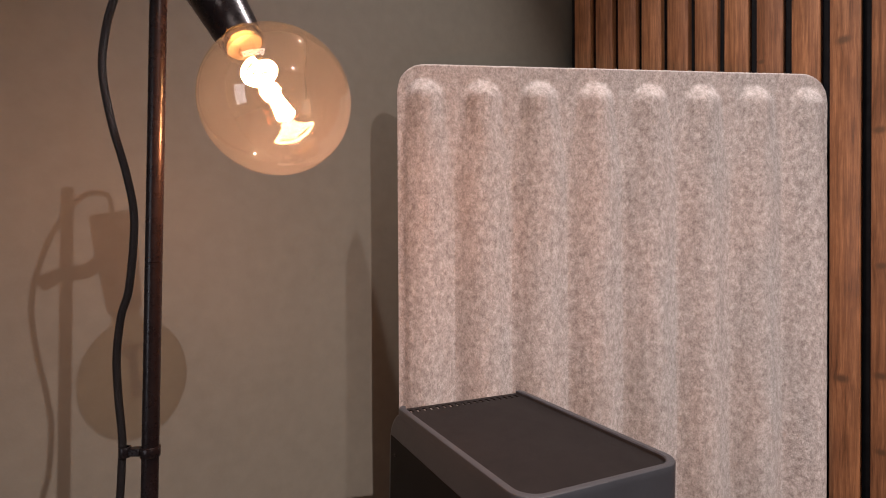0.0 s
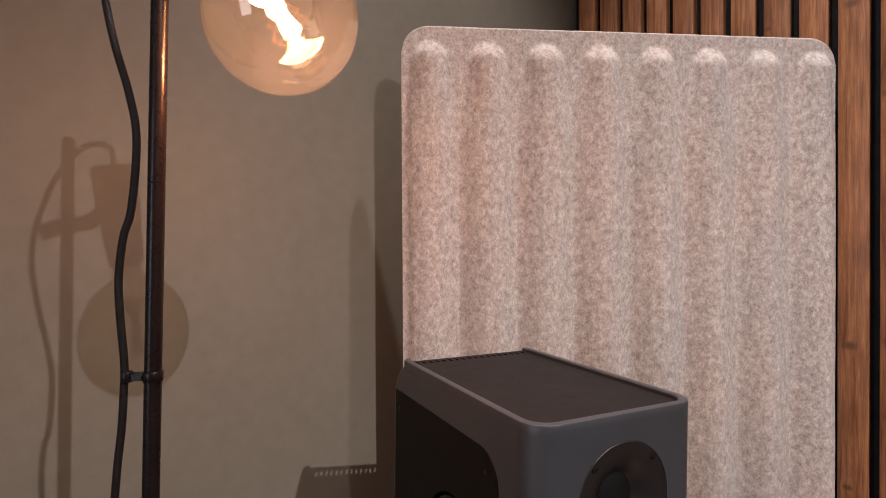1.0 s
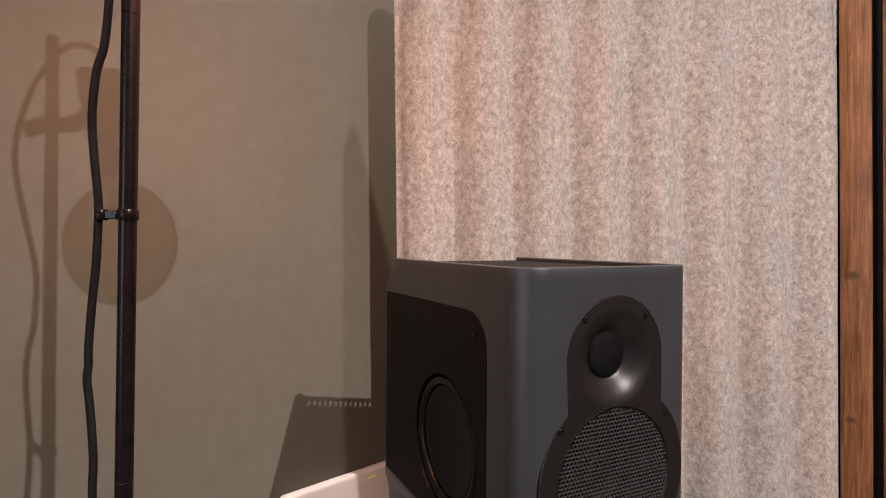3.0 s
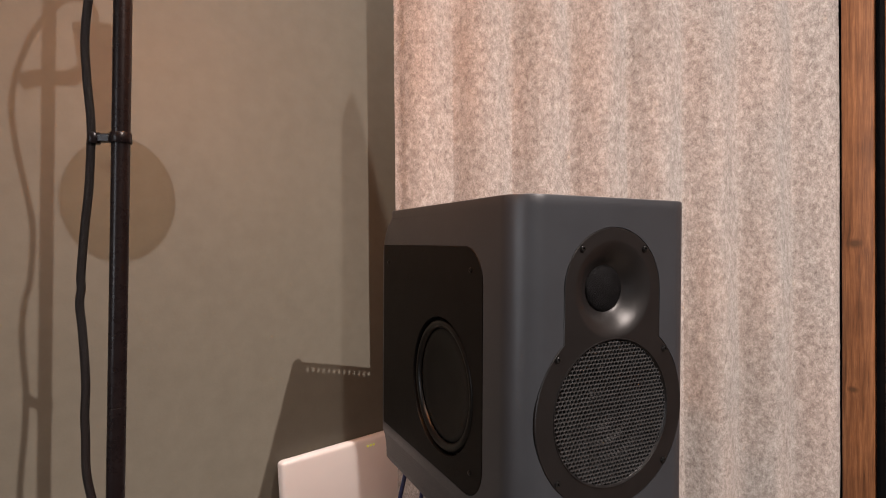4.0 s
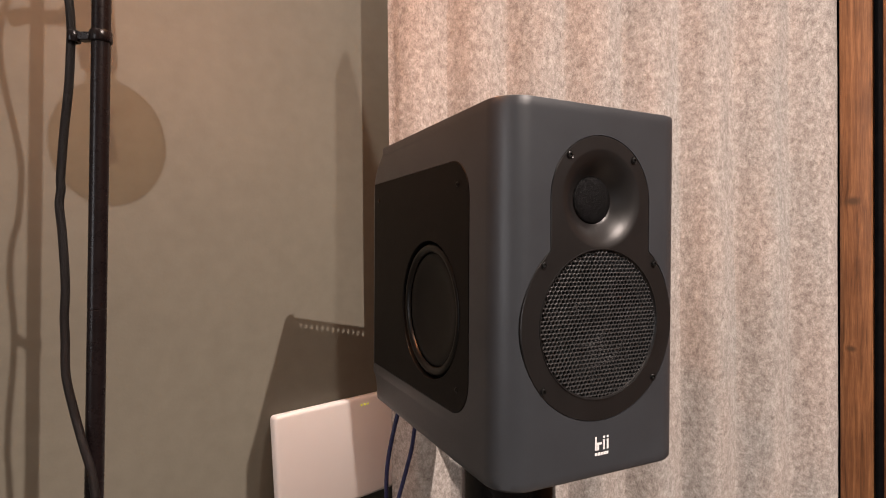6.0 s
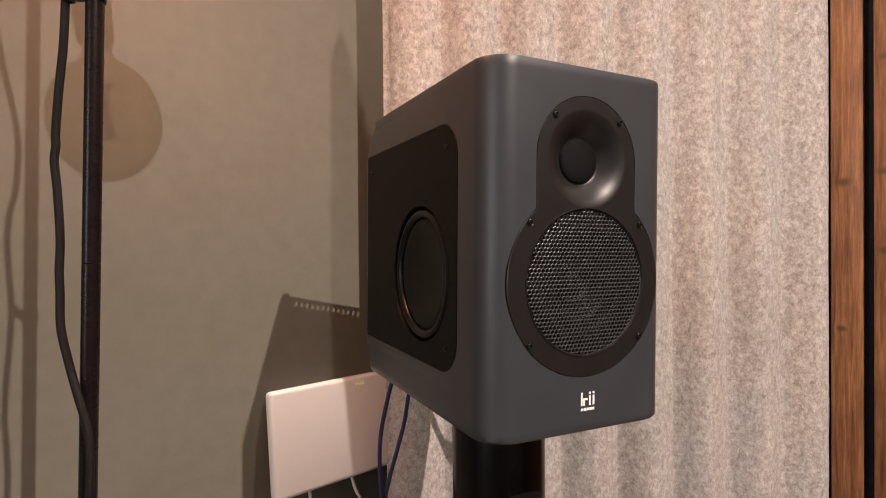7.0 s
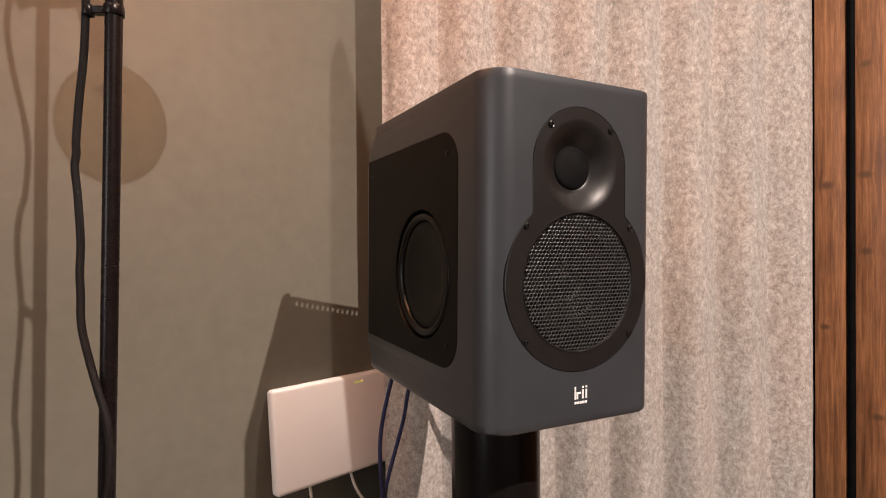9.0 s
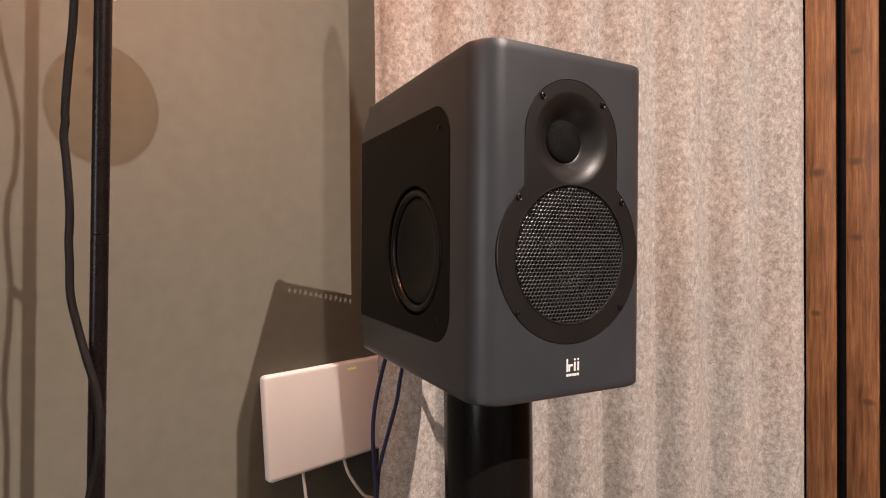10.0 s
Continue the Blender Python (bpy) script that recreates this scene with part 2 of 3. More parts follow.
# ---- builders ----
def part(name, bm, mat, parent=None, label="", smooth=True, at=None):
    mesh = bpy.data.meshes.new(name)
    bmesh.ops.recalc_face_normals(bm, faces=bm.faces)
    bm.to_mesh(mesh)
    bm.free()
    mesh.materials.append(mat)
    if smooth:
        mesh.shade_smooth()
        mesh.set_sharp_from_angle(angle=radians(38))
    ob = new(name, mesh)
    if parent is not None:
        ob.parent = parent
    if at is not None:
        ob.matrix_basis = at
    if label:
        ob["label"] = label
    return ob


def thing(name, m, label, category, group="", kind=""):
    ob = new(name)
    ob.empty_display_size = 0.05
    ob.matrix_basis = m
    return tagged(ob, label, category, group, kind)


def box(lo, hi, bevel=0.0, steps=2):
    bm = bmesh.new()
    bmesh.ops.create_cube(bm, size=1)
    for v in bm.verts:
        v.co = Vector([lo[n] + (v.co[n] + 0.5) * (hi[n] - lo[n]) for n in range(3)])
    if bevel:
        bmesh.ops.bevel(bm, geom=list(bm.edges), offset=bevel, segments=steps, profile=0.5, affect="EDGES")
    return bm


def loft(rings, cap=(True, True), closed=True):
    """Skin between rings of points with equal counts."""
    bm = bmesh.new()
    rows = [[bm.verts.new(p) for p in ring] for ring in rings]
    count = len(rows[0])
    for a, b in zip(rows, rows[1:]):
        for i in range(count if closed else count - 1):
            j = (i + 1) % count
            bm.faces.new((a[i], a[j], b[j], b[i]))
    if cap[0]:
        bm.faces.new(rows[0][::-1])
    if cap[1]:
        bm.faces.new(rows[-1])
    return bm


def lathe(profile, steps=48, axis=2):
    """A turned shape: (radius, height) pairs round the given axis; closed where the radius is 0."""
    rings = []
    for r, h in profile:
        ring = []
        for i in range(steps):
            a = 2 * math.pi * i / steps
            p = [r * math.cos(a), r * math.sin(a), h]
            if axis == 1:
                p = [p[0], p[2], p[1]]
            elif axis == 0:
                p = [p[2], p[0], p[1]]
            ring.append(p)
        rings.append(ring)
    bm = loft(rings, (profile[0][0] < 1e-3, profile[-1][0] < 1e-3))
    bmesh.ops.remove_doubles(bm, verts=bm.verts, dist=1e-6)
    return bm


def smooth_path(points, steps=8):
    """Catmull-Rom through the points."""
    pts = [Vector(p) for p in points]
    pts = [2 * pts[0] - pts[1]] + pts + [2 * pts[-1] - pts[-2]]
    out = []
    for a, b, c, d in zip(pts, pts[1:], pts[2:], pts[3:]):
        for i in range(steps):
            t = i / steps
            out.append(0.5 * (2 * b + (c - a) * t + (2 * a - 5 * b + 4 * c - d) * t * t + (3 * b - a - 3 * c + d) * t ** 3))
    return out + [pts[-2]]


def tube(points, radius, steps=10, sides=12, smooth=True):
    path = smooth_path(points, steps) if smooth else [Vector(p) for p in points]
    rings, up = [], Vector((0.31, 0.87, 0.2)).normalized()
    for i, p in enumerate(path):
        way = (path[min(i + 1, len(path) - 1)] - path[max(i - 1, 0)]).normalized()
        side = way.cross(up).normalized()
        up = side.cross(way).normalized()
        rings.append([p + radius * (math.cos(2 * math.pi * k / sides) * side + math.sin(2 * math.pi * k / sides) * up) for k in range(sides)])
    return loft(rings)


def join(*parts):
    bm = bmesh.new()
    for p in parts:
        mesh = bpy.data.meshes.new("join")
        p.to_mesh(mesh)
        p.free()
        bm.from_mesh(mesh)
        bpy.data.meshes.remove(mesh)
    return bm


def arc(cx, cy, r, a0, a1, steps):
    return [(cx + r * math.cos(radians(a0 + (a1 - a0) * i / steps)), cy + r * math.sin(radians(a0 + (a1 - a0) * i / steps))) for i in range(steps + 1)]


def plate(loops, y0, y1, bevel=0.0006):
    """A flat plate in the x-z plane from y0 (face) back to y1, with holes: loops[0] is the outline."""
    bm = bmesh.new()
    edges = []
    for n, loop in enumerate(loops):
        vs = [bm.verts.new((x, y0, z)) for x, z in loop]
        edges += [bm.edges.new((vs[i], vs[(i + 1) % len(vs)])) for i in range(len(vs))]
    bmesh.ops.triangle_fill(bm, edges=edges, use_beauty=True)
    for n, loop in enumerate(loops):
        m = len(loop)
        cx, cz = sum(p[0] for p in loop) / m, sum(p[1] for p in loop) / m
        for (ya, ka), (yb, kb) in (((y0, 0), (y0 + bevel, bevel)), ((y0 + bevel, bevel), (y1, bevel))):
            sign = 1 if n == 0 else -1
            rows = []
            for y, k in ((ya, ka), (yb, kb)):
                row = []
                for x, z in loop:
                    far = math.hypot(x - cx, z - cz)
                    row.append(bm.verts.new((x + sign * k * (x - cx) / far, y, z + sign * k * (z - cz) / far)))
                rows.append(row)
            for i in range(m):
                j = (i + 1) % m
                bm.faces.new((rows[0][i], rows[0][j], rows[1][j], rows[1][i]))
    bmesh.ops.remove_doubles(bm, verts=bm.verts, dist=1e-6)
    return bm


# ---- the room ----
ROOM = pose(WALL_AT[0], WALL_AT[1], 0, 0, 0, WALL_TURN)
SLATS = pose(SLAT_AT[0], SLAT_AT[1], 0, 0, 0, SLAT_TURN)
HIGH = 3.75


def slab(name, lo, hi, mat, label, category):
    ob = part(name, box(lo, hi), mat, None, "", False, ROOM)
    return tagged(ob, label, category, "", "structure")


slab("wall_north", (-3.12, 0, 0), (0.98, 0.12, HIGH), OLIVE, "matt olive-grey painted wall behind the floor lamp", "wall")
slab("wall_east", (0.861, -4.0, 0), (0.98, -0.002, HIGH), BLACK_FELT, "black-backed wall that carries the wooden slats", "wall")
slab("wall_south", (-3.12, -4.12, 0), (0.98, -4.002, HIGH), CEILING, "plain white painted wall", "wall")
slab("wall_west", (-3.12, -4.0, 0), (-3.0, -1.6, HIGH), CEILING, "plain white painted wall beside the window", "wall")
slab("wall_west_side", (-3.12, -0.7, 0), (-3.0, -0.002, HIGH), CEILING, "plain white painted wall beside the window", "wall")
slab("wall_west_below", (-3.12, -1.6, 0), (-3.0, -0.7, 0.78), CEILING, "plain white painted wall under the window", "wall")
slab("wall_west_above", (-3.12, -1.6, 2.12), (-3.0, -0.7, HIGH), CEILING, "plain white painted wall over the window", "wall")
# The window is out of view, added to go with its area lamp.
slab("window_1", (-3.115, -1.6, 0.782), (-3.105, -0.7, 2.118), WHITE_PLASTIC, "plain white blind of an unseen window, added behind its area lamp", "window")
slab("floor", (-3.12, -4.12, -0.1), (0.98, 0.12, -0.002), FLOOR, "plain brown floor of the room", "floor")
slab("ceiling", (-3.12, -4.12, HIGH + 0.002), (0.98, 0.12, HIGH + 0.1), CEILING, "plain white painted ceiling", "ceiling")


# ---- ceiling lamps ----
def ceiling_light(eye, target):
    """A short can lamp on the ceiling; its glowing lens lies behind the light that it casts."""
    way = (Vector(target) - Vector(eye)).normalized()
    turn = Matrix.Translation(Vector(eye)) @ way.to_track_quat("Z", "X").to_matrix().to_4x4()
    item = thing("ceiling_light", turn, "small round black ceiling spotlight, lit", "ceiling light", "spotlights on the ceiling")
    part("housing", lathe([(0.0, -0.13), (0.036, -0.13), (0.040, -0.126), (0.042, -0.02), (0.041, -0.018), (0.039, -0.02), (0.036, -0.045), (0.0, -0.047)], 32), STAND_BLACK, item)
    part("lens", lathe([(0.0, -0.043), (0.030, -0.043), (0.034, -0.045), (0.0, -0.0455)], 24), LENS, item, "glowing lens")
    mount = Vector(eye) - way * 0.12
    part("stem", tube([(mount.x, mount.y, mount.z), (mount.x, mount.y, HIGH + 0.001)], 0.008, 1, 12, False), STAND_BLACK, item, "", True, turn.inverted())


ceiling_light((1.80, -1.58, 3.64), (0.28, 0.93, 0.22))
ceiling_light((0.38, 0.80, 3.20), (0.12, 0.80, 0))


# ---- fluted felt panel across the corner ----
def felt_panel():
    wide, high, deep, radius, first, pitch, rise = 0.788, 1.8235, 0.011, 0.047, 0.0467, 0.1003, 0.021
    xs = [wide * i / 236 for i in range(237)]

    def top(x):
        near = min(x, wide - x)
        return high - (radius - math.sqrt(max(0.0, radius ** 2 - (radius - near) ** 2)) if near < radius else 0)

    ups = [0.0] + [0.86 * i / 30 for i in range(1, 31)] + [0.86 + 0.14 * (i / 62) for i in range(1, 62)] + [0.9982, 0.9990, 0.9996, 1.0]
    bm = bmesh.new()
    front, back = [], []
    for x in xs:
        a, b = [], []
        for s in ups:
            z = s * top(x)
            k = max(0, min(7, round((x - first) / pitch)))
            dx = x - first - k * pitch
            cap_z = 1.799 - 0.036
            blend = min(1.0, max(0.0, (cap_z + 0.01 - z) / 0.16))
            blend = blend * blend * (3 - 2 * blend)
            half = 0.035 + (pitch / 2 - 0.035) * blend
            far = math.hypot(dx / half, max(0.0, z - cap_z) / 0.036)
            h = 0.5 + 0.5 * math.cos(math.pi * min(1.0, far))
            fade = min(1.0, max(0.0, (min(x, wide - x) - 0.004) / 0.012))
            wob = 0.0011 * noise.noise((x * 9, z * 5, 0.3)) + 0.0005 * noise.noise((x * 45, z * 30, 2.3))
            low = min(1.0, max(0.0, (1.62 - z) / 0.5))
            sway = 1 + 0.22 * low * noise.noise((k * 3.7, z * 3.1, 5.0))
            curl = 0.0035 * max(0.0, (s - 0.9982) / 0.0018) ** 2
            y = -rise * (1 + 0.22 * low) * sway * fade * h ** 0.65 + wob + curl
            fuzz = 0.0007 * noise.noise((x * 300, z * 300, 1.0))
            a.append(bm.verts.new((x + (fuzz if x in (0.0, wide) else 0), y, z + (fuzz if s == 1.0 else 0))))
            b.append(bm.verts.new((x + (fuzz if x in (0.0, wide) else 0), y + deep, z + (fuzz if s == 1.0 else 0))))
        front.append(a)
        back.append(b)
    n, m = len(xs), len(ups)
    for i in range(n - 1):
        for j in range(m - 1):
            bm.faces.new((front[i][j], front[i + 1][j], front[i + 1][j + 1], front[i][j + 1]))
            bm.faces.new((back[i][j + 1], back[i + 1][j + 1], back[i + 1][j], back[i][j]))
        bm.faces.new((front[i][m - 1], front[i + 1][m - 1], back[i + 1][m - 1], back[i][m - 1]))
        bm.faces.new((back[i][0], back[i + 1][0], front[i + 1][0], front[i][0]))
    for j in range(m - 1):
        bm.faces.new((front[0][j], front[0][j + 1], back[0][j + 1], back[0][j]))
        bm.faces.new((front[n - 1][j + 1], front[n - 1][j], back[n - 1][j], back[n - 1][j + 1]))
    ob = part("acoustic_panel", bm, FELT, None, "", True, pose(-0.0825, 0.9915, 0, 0, 0, 4.6))
    tagged(ob, "mottled beige-grey moulded felt acoustic panel with upright ribs, across the corner", "acoustic panel")


felt_panel()


# ---- loudspeaker ----
SPK = pose(0.1311, 0.5405, 1.0075, 0, 0, 25.72) @ pose(0, 0, 0, 0.5, 0.64, 0)
W, D, FLAT, H = 0.1885, 0.306, 0.274, 0.301


def plan(depth, grow=0.0, front=0.026, rear=0.012, y0=0.0):
    """The cabinet's outline from above, counter-clockwise from the rear right."""
    w, f, r = W / 2 + grow, front, rear
    pts = arc(w - r, depth - r + grow, r, 0, 90, 6) + arc(-w + r, depth - r + grow, r, 90, 180, 6)
    pts += arc(-w + f, f - grow, f, 180, 270, 14) + arc(w - f, f - grow, f, 270, 360, 14)
    return pts


def cut(ob, bm, m):
    """Takes the shape bm, placed at m, out of the mesh of ob for good."""
    mesh = bpy.data.meshes.new("cutter")
    bmesh.ops.recalc_face_normals(bm, faces=bm.faces)
    bm.to_mesh(mesh)
    bm.free()
    tool = new("cutter", mesh)
    keep, tool.matrix_basis = ob.parent, m
    ob.parent = None
    step = ob.modifiers.new("cut", "BOOLEAN")
    step.operation, step.solver, step.object = "DIFFERENCE", "EXACT", tool
    bpy.context.view_layer.update()
    done = bpy.data.meshes.new_from_object(ob.evaluated_get(bpy.context.evaluated_depsgraph_get()))
    ob.modifiers.clear()
    ob.data = done
    done.shade_smooth()
    done.set_sharp_from_angle(angle=radians(38))
    ob.parent = keep
    bpy.data.objects.remove(tool)


def offset(loop, grow):
    """The closed outline moved outwards by grow along its normals; it runs counter-clockwise."""
    out = []
    for i, (x, z) in enumerate(loop):
        (ax, az), (bx, bz) = loop[i - 1], loop[(i + 1) % len(loop)]
        one, two = Vector((x - ax, z - az)), Vector((bx - x, bz - z))
        way = ((one.normalized() if one.length > 1e-7 else Vector((0, 0))) + (two.normalized() if two.length > 1e-7 else Vector((0, 0)))).normalized()
        out.append((x + way.y * grow, z - way.x * grow))
    return out


def prism(loop, y0, y1):
    return loft([[(x, y, z) for x, z in loop] for y in (y0, y1)])


def speaker():
    spk = thing("loudspeaker", SPK, "dark graphite compact studio loudspeaker on a black column stand", "loudspeaker")
    rings = []
    lip = H - 0.009
    for z, grow in ((0.0, -0.003), (0.0009, -0.0012), (0.003, 0.0)):
        rings.append((z, D - 0.014, grow))
    for i in range(1, 9):
        a = math.pi / 2 * i / 8
        rings.append((0.003 + 0.028 * math.sin(a), D - 0.014 + 0.014 * (1 - math.cos(a)), 0.0))
    for i in range(0, 11):
        a = 1 - i / 10
        rings.append((lip - 0.046 * a, FLAT + 0.002 + (D - FLAT - 0.002) * (1 - (1 - a) ** 2.2) ** 0.85, 0.0))
    body = part("cabinet", loft([[(x, y, z) for x, y in plan(dep, g)] for z, dep, g in rings]), GRAPHITE, spk)
    cut(body, lathe([(0.0, -0.02), (0.0612, -0.02), (0.0612, 0.03), (0.0, 0.03)], 64, 1), pose(0, 0, 0.1245))
    cut(body, lathe([(0.0, -0.02), (0.0400, -0.02), (0.0400, 0.03), (0.0, 0.03)], 64, 1), pose(0, 0, 0.2255))
    cut(body, lathe([(0.0, -0.02), (0.0655, -0.02), (0.0655, 0.02), (0.0, 0.02)], 64, 1), pose(-W / 2, 0.1322, 0.1261, 0, 0, -90))
    # raised lip round the top, open at the rear
    lip_bm = bmesh.new()
    outer, inner = plan(FLAT + 0.002), plan(FLAT + 0.002, -0.0085, 0.0185, 0.008)
    span = range(9, len(outer))
    order = list(span) + list(range(0, 4))
    section = []
    for i in order:
        o, n = Vector((*outer[i], 0)), Vector((*inner[i], 0))
        if outer[i][1] > FLAT - 0.004:
            n.y = o.y
        way = (n - o).normalized()
        section.append([lip_bm.verts.new(p) for p in (
            o + Vector((0, 0, lip)), o + Vector((0, 0, H - 0.0016)), o + way * 0.0005 + Vector((0, 0, H - 0.0005)), o + way * 0.0016 + Vector((0, 0, H)),
            n - way * 0.0014 + Vector((0, 0, H)), n + Vector((0, 0, H - 0.0012)), n + Vector((0, 0, lip)))])
    for a, b in zip(section, section[1:]):
        for k in range(6):
            lip_bm.faces.new((a[k], b[k], b[k + 1], a[k + 1]))
    lip_bm.faces.new(section[0])
    lip_bm.faces.new(section[-1][::-1])
    part("top_lip", lip_bm, GRAPHITE, spk, "graphite rim round the top")
    top = plan(FLAT - 0.0065, -0.0090, 0.018, 0.001)
    part("top_panel", loft([[(x, y, z) for x, y in top] for z in (lip + 0.0002, H - 0.0046)]), TOP_BLACK, spk, "sunken matt black top panel")
    # comb of cooling fins at the rear of the top
    cut(body, box((-W / 2 + 0.0095, FLAT - 0.0150, H - 0.062), (W / 2 - 0.0095, FLAT + 0.06, H + 0.01)), Matrix())
    bar = part("heat_sink", box((-W / 2 + 0.0090, FLAT - 0.0050, H - 0.0066), (W / 2 - 0.0090, FLAT + 0.0014, H - 0.0044), 0.0003, 1), TOP_BLACK, spk, "black slotted cooling edge at the rear")
    fin = part("fin", box((-0.0026, FLAT - 0.0156, H - 0.0068), (0.0026, FLAT - 0.0047, H - 0.0046), 0.0002, 1), TOP_BLACK, bar)
    for i in range(19):
        twin = fin if i == 0 else fin.copy()
        if i:
            scene.collection.objects.link(twin)
        twin.location.x = -W / 2 + 0.0115 + i * (W - 0.023) / 18
    # front baffle, keyhole shaped
    wz, tz, big, arch = 0.1245, 0.2255, 0.0775, 0.0505
    meet = math.degrees(math.acos(arch / big))
    outline = arc(0, wz, big, 180 - meet, 360 + meet, 60) + arc(0, tz, arch, 0, 180, 36)
    woofer_hole = arc(0, wz, 0.0612, 0, 360, 63)[:-1]
    horn_hole = arc(0, tz, 0.0412, 0, 360, 47)[:-1]
    baffle = part("front_baffle", plate([outline, woofer_hole, horn_hole], -0.0003, 0.0044), BAFFLE, spk, "black keyhole-shaped front baffle")
    cut(body, prism(offset(outline, 0.0010), -0.01, 0.0046), Matrix())
    horn = [(0.0412, -0.0003), (0.0402, -0.0003), (0.0385, 0.0001), (0.0360, 0.0009), (0.0330, 0.0023), (0.0300, 0.0042), (0.0270, 0.0065), (0.0240, 0.0091), (0.0220, 0.0110), (0.0206, 0.0122), (0.0198, 0.0126), (0.0196, 0.0150)]
    part("waveguide", lathe(horn, 64, 1), BAFFLE, baffle, "", True, pose(0, 0, tz))
    dome = [(0.0199, 0.0135)] + [(0.0194 * math.cos(radians(a)), 0.0126 - 0.0040 * math.sin(radians(a))) for a in range(0, 86, 8)] + [(0.0, 0.0086)]
    part("tweeter", lathe(dome, 40, 1), TWEETER, spk, "dark fabric dome tweeter", True, pose(0, 0, tz))
    # perforated grille
    bm = bmesh.new()
    pitch, hole = 0.0038, 0.00158
    rim = 0.0610
    for row in range(-22, 23):
        for col in range(-22, 23):
            cx, cz = (col + 0.5 * (row % 2)) * pitch, row * pitch * 0.866
            if math.hypot(cx, cz) > rim - 0.0016:
                continue
            out = [bm.verts.new((cx + pitch * 0.5774 * math.sin(math.pi / 3 * k), 0.0006, cz + pitch * 0.5774 * math.cos(math.pi / 3 * k))) for k in range(6)]
            mid = [bm.verts.new((cx + hole * 1.12 * math.sin(math.pi / 3 * k), 0.00075, cz + hole * 1.12 * math.cos(math.pi / 3 * k))) for k in range(6)]
            low = [bm.verts.new((cx + hole * math.sin(math.pi / 3 * k), 0.0022, cz + hole * math.cos(math.pi / 3 * k))) for k in range(6)]
            for k in range(6):
                j = (k + 1) % 6
                bm.faces.new((out[k], out[j], mid[j], mid[k]))
                bm.faces.new((mid[k], mid[j], low[j], low[k]))
    bmesh.ops.remove_doubles(bm, verts=bm.verts, dist=1e-5)
    part("grille", bm, GRILLE, spk, "black perforated metal woofer grille", False, pose(0, 0, wz))
    ring = [(0.0614, -0.0004), (0.0612, -0.0010), (0.0606, -0.0010), (0.0602, -0.0002), (0.0600, 0.0006), (0.0594, 0.0012)]
    part("grille_ring", lathe(ring, 64, 1), BAFFLE, spk, "", True, pose(0, 0, wz))
    cone = [(0.0605, 0.003), (0.052, 0.005), (0.046, 0.004), (0.044, 0.008), (0.016, 0.022), (0.012, 0.018), (0.0, 0.015)]
    part("woofer", lathe(cone, 40, 1), CONE, spk, "", True, pose(0, 0, wz))
    # screws
    head = [(0.0, -0.0009), (0.0010, -0.0009), (0.0011, -0.0019), (0.0021, -0.0019), (0.0024, -0.0017), (0.0025, -0.0011), (0.0030, -0.0013), (0.0031, -0.0011)]
    first = part("screw", lathe(head, 14, 1), SCREW, baffle)
    for n, (x, z) in enumerate(((-0.0332, 0.259), (0.0332, 0.259), (-0.0571, 0.1729), (0.0571, 0.1729), (-0.0571, 0.0762), (0.0571, 0.0762))):
        bolt = first if n == 0 else first.copy()
        if n:
            scene.collection.objects.link(bolt)
        bolt.location = (x, 0, z)
    # plain mark in place of the maker's sign
    mark = join(box((-0.0056, -0.0004, 0.0225), (-0.0040, 0.001, 0.0335)), box((-0.0034, -0.0004, 0.0225), (-0.0016, 0.001, 0.0270)), box((-0.0036, -0.0004, 0.0268), (0.0012, 0.001, 0.0286)),
                box((0.0028, -0.0004, 0.0225), (0.0046, 0.001, 0.0304)), box((0.0066, -0.0004, 0.0225), (0.0084, 0.001, 0.0304)), box((0.0028, -0.0004, 0.0318), (0.0046, 0.001, 0.0334)), box((0.0066, -0.0004, 0.0318), (0.0084, 0.001, 0.0334)), *[box((-0.0056 + 0.0029 * n, -0.0004, 0.0182), (-0.0033 + 0.0029 * n, 0.001, 0.0204)) for n in range(5)])
    part("maker_mark", mark, WHITE_PRINT, spk, "small white printed mark", False)
    # side plate with its woofer; the plate is built flat and turned to the left side
    side = pose(-W / 2, 0, 0, 0, 0, -90)
    y0, y1, z0, z1, r = 0.0515, 0.288, 0.0430, 0.2598, 0.031
    sy, sz, sr = 0.1322, 0.1261, 0.0658
    rect = arc(-y0 - r, z0 + r, r, 270, 360, 10) + arc(-y0 - r, z1 - r, r, 0, 90, 10) + [(-y1 - 0.004, z1), (-y1 - 0.004, z0)]
    hole = arc(-sy, sz, sr, 0, 360, 63)[:-1]
    panel = part("side_panel", plate([rect, hole], -0.0004, 0.0022), SIDE_BLACK, spk, "matt black side plate", True, side)
    cut(body, prism(offset(rect, 0.0008), -0.01, 0.0025), side)
    dish = [(sr, -0.0007), (sr - 0.0004, 0.0004), (sr - 0.0007, 0.0095), (0.0633, 0.0100)]
    dish += [(0.0588 + 0.0048 * math.cos(radians(k)), 0.0064 - 0.0060 * math.sin(radians(k))) for k in range(-10, 166, 8)]
    cap = [(0.0545, 0.0056), (0.0530, 0.0046), (0.0505, 0.0040), (0.047, 0.0042), (0.042, 0.0054), (0.034, 0.0072), (0.022, 0.0086), (0.010, 0.0092), (0.0, 0.0093)]
    driver = part("side_woofer", lathe(cap, 64, 1), CONE, spk, "matt black side woofer cone", True, side @ pose(-sy, 0, sz))
    part("surround", lathe(dish, 64, 1), RUBBER, driver, "black rubber surround")
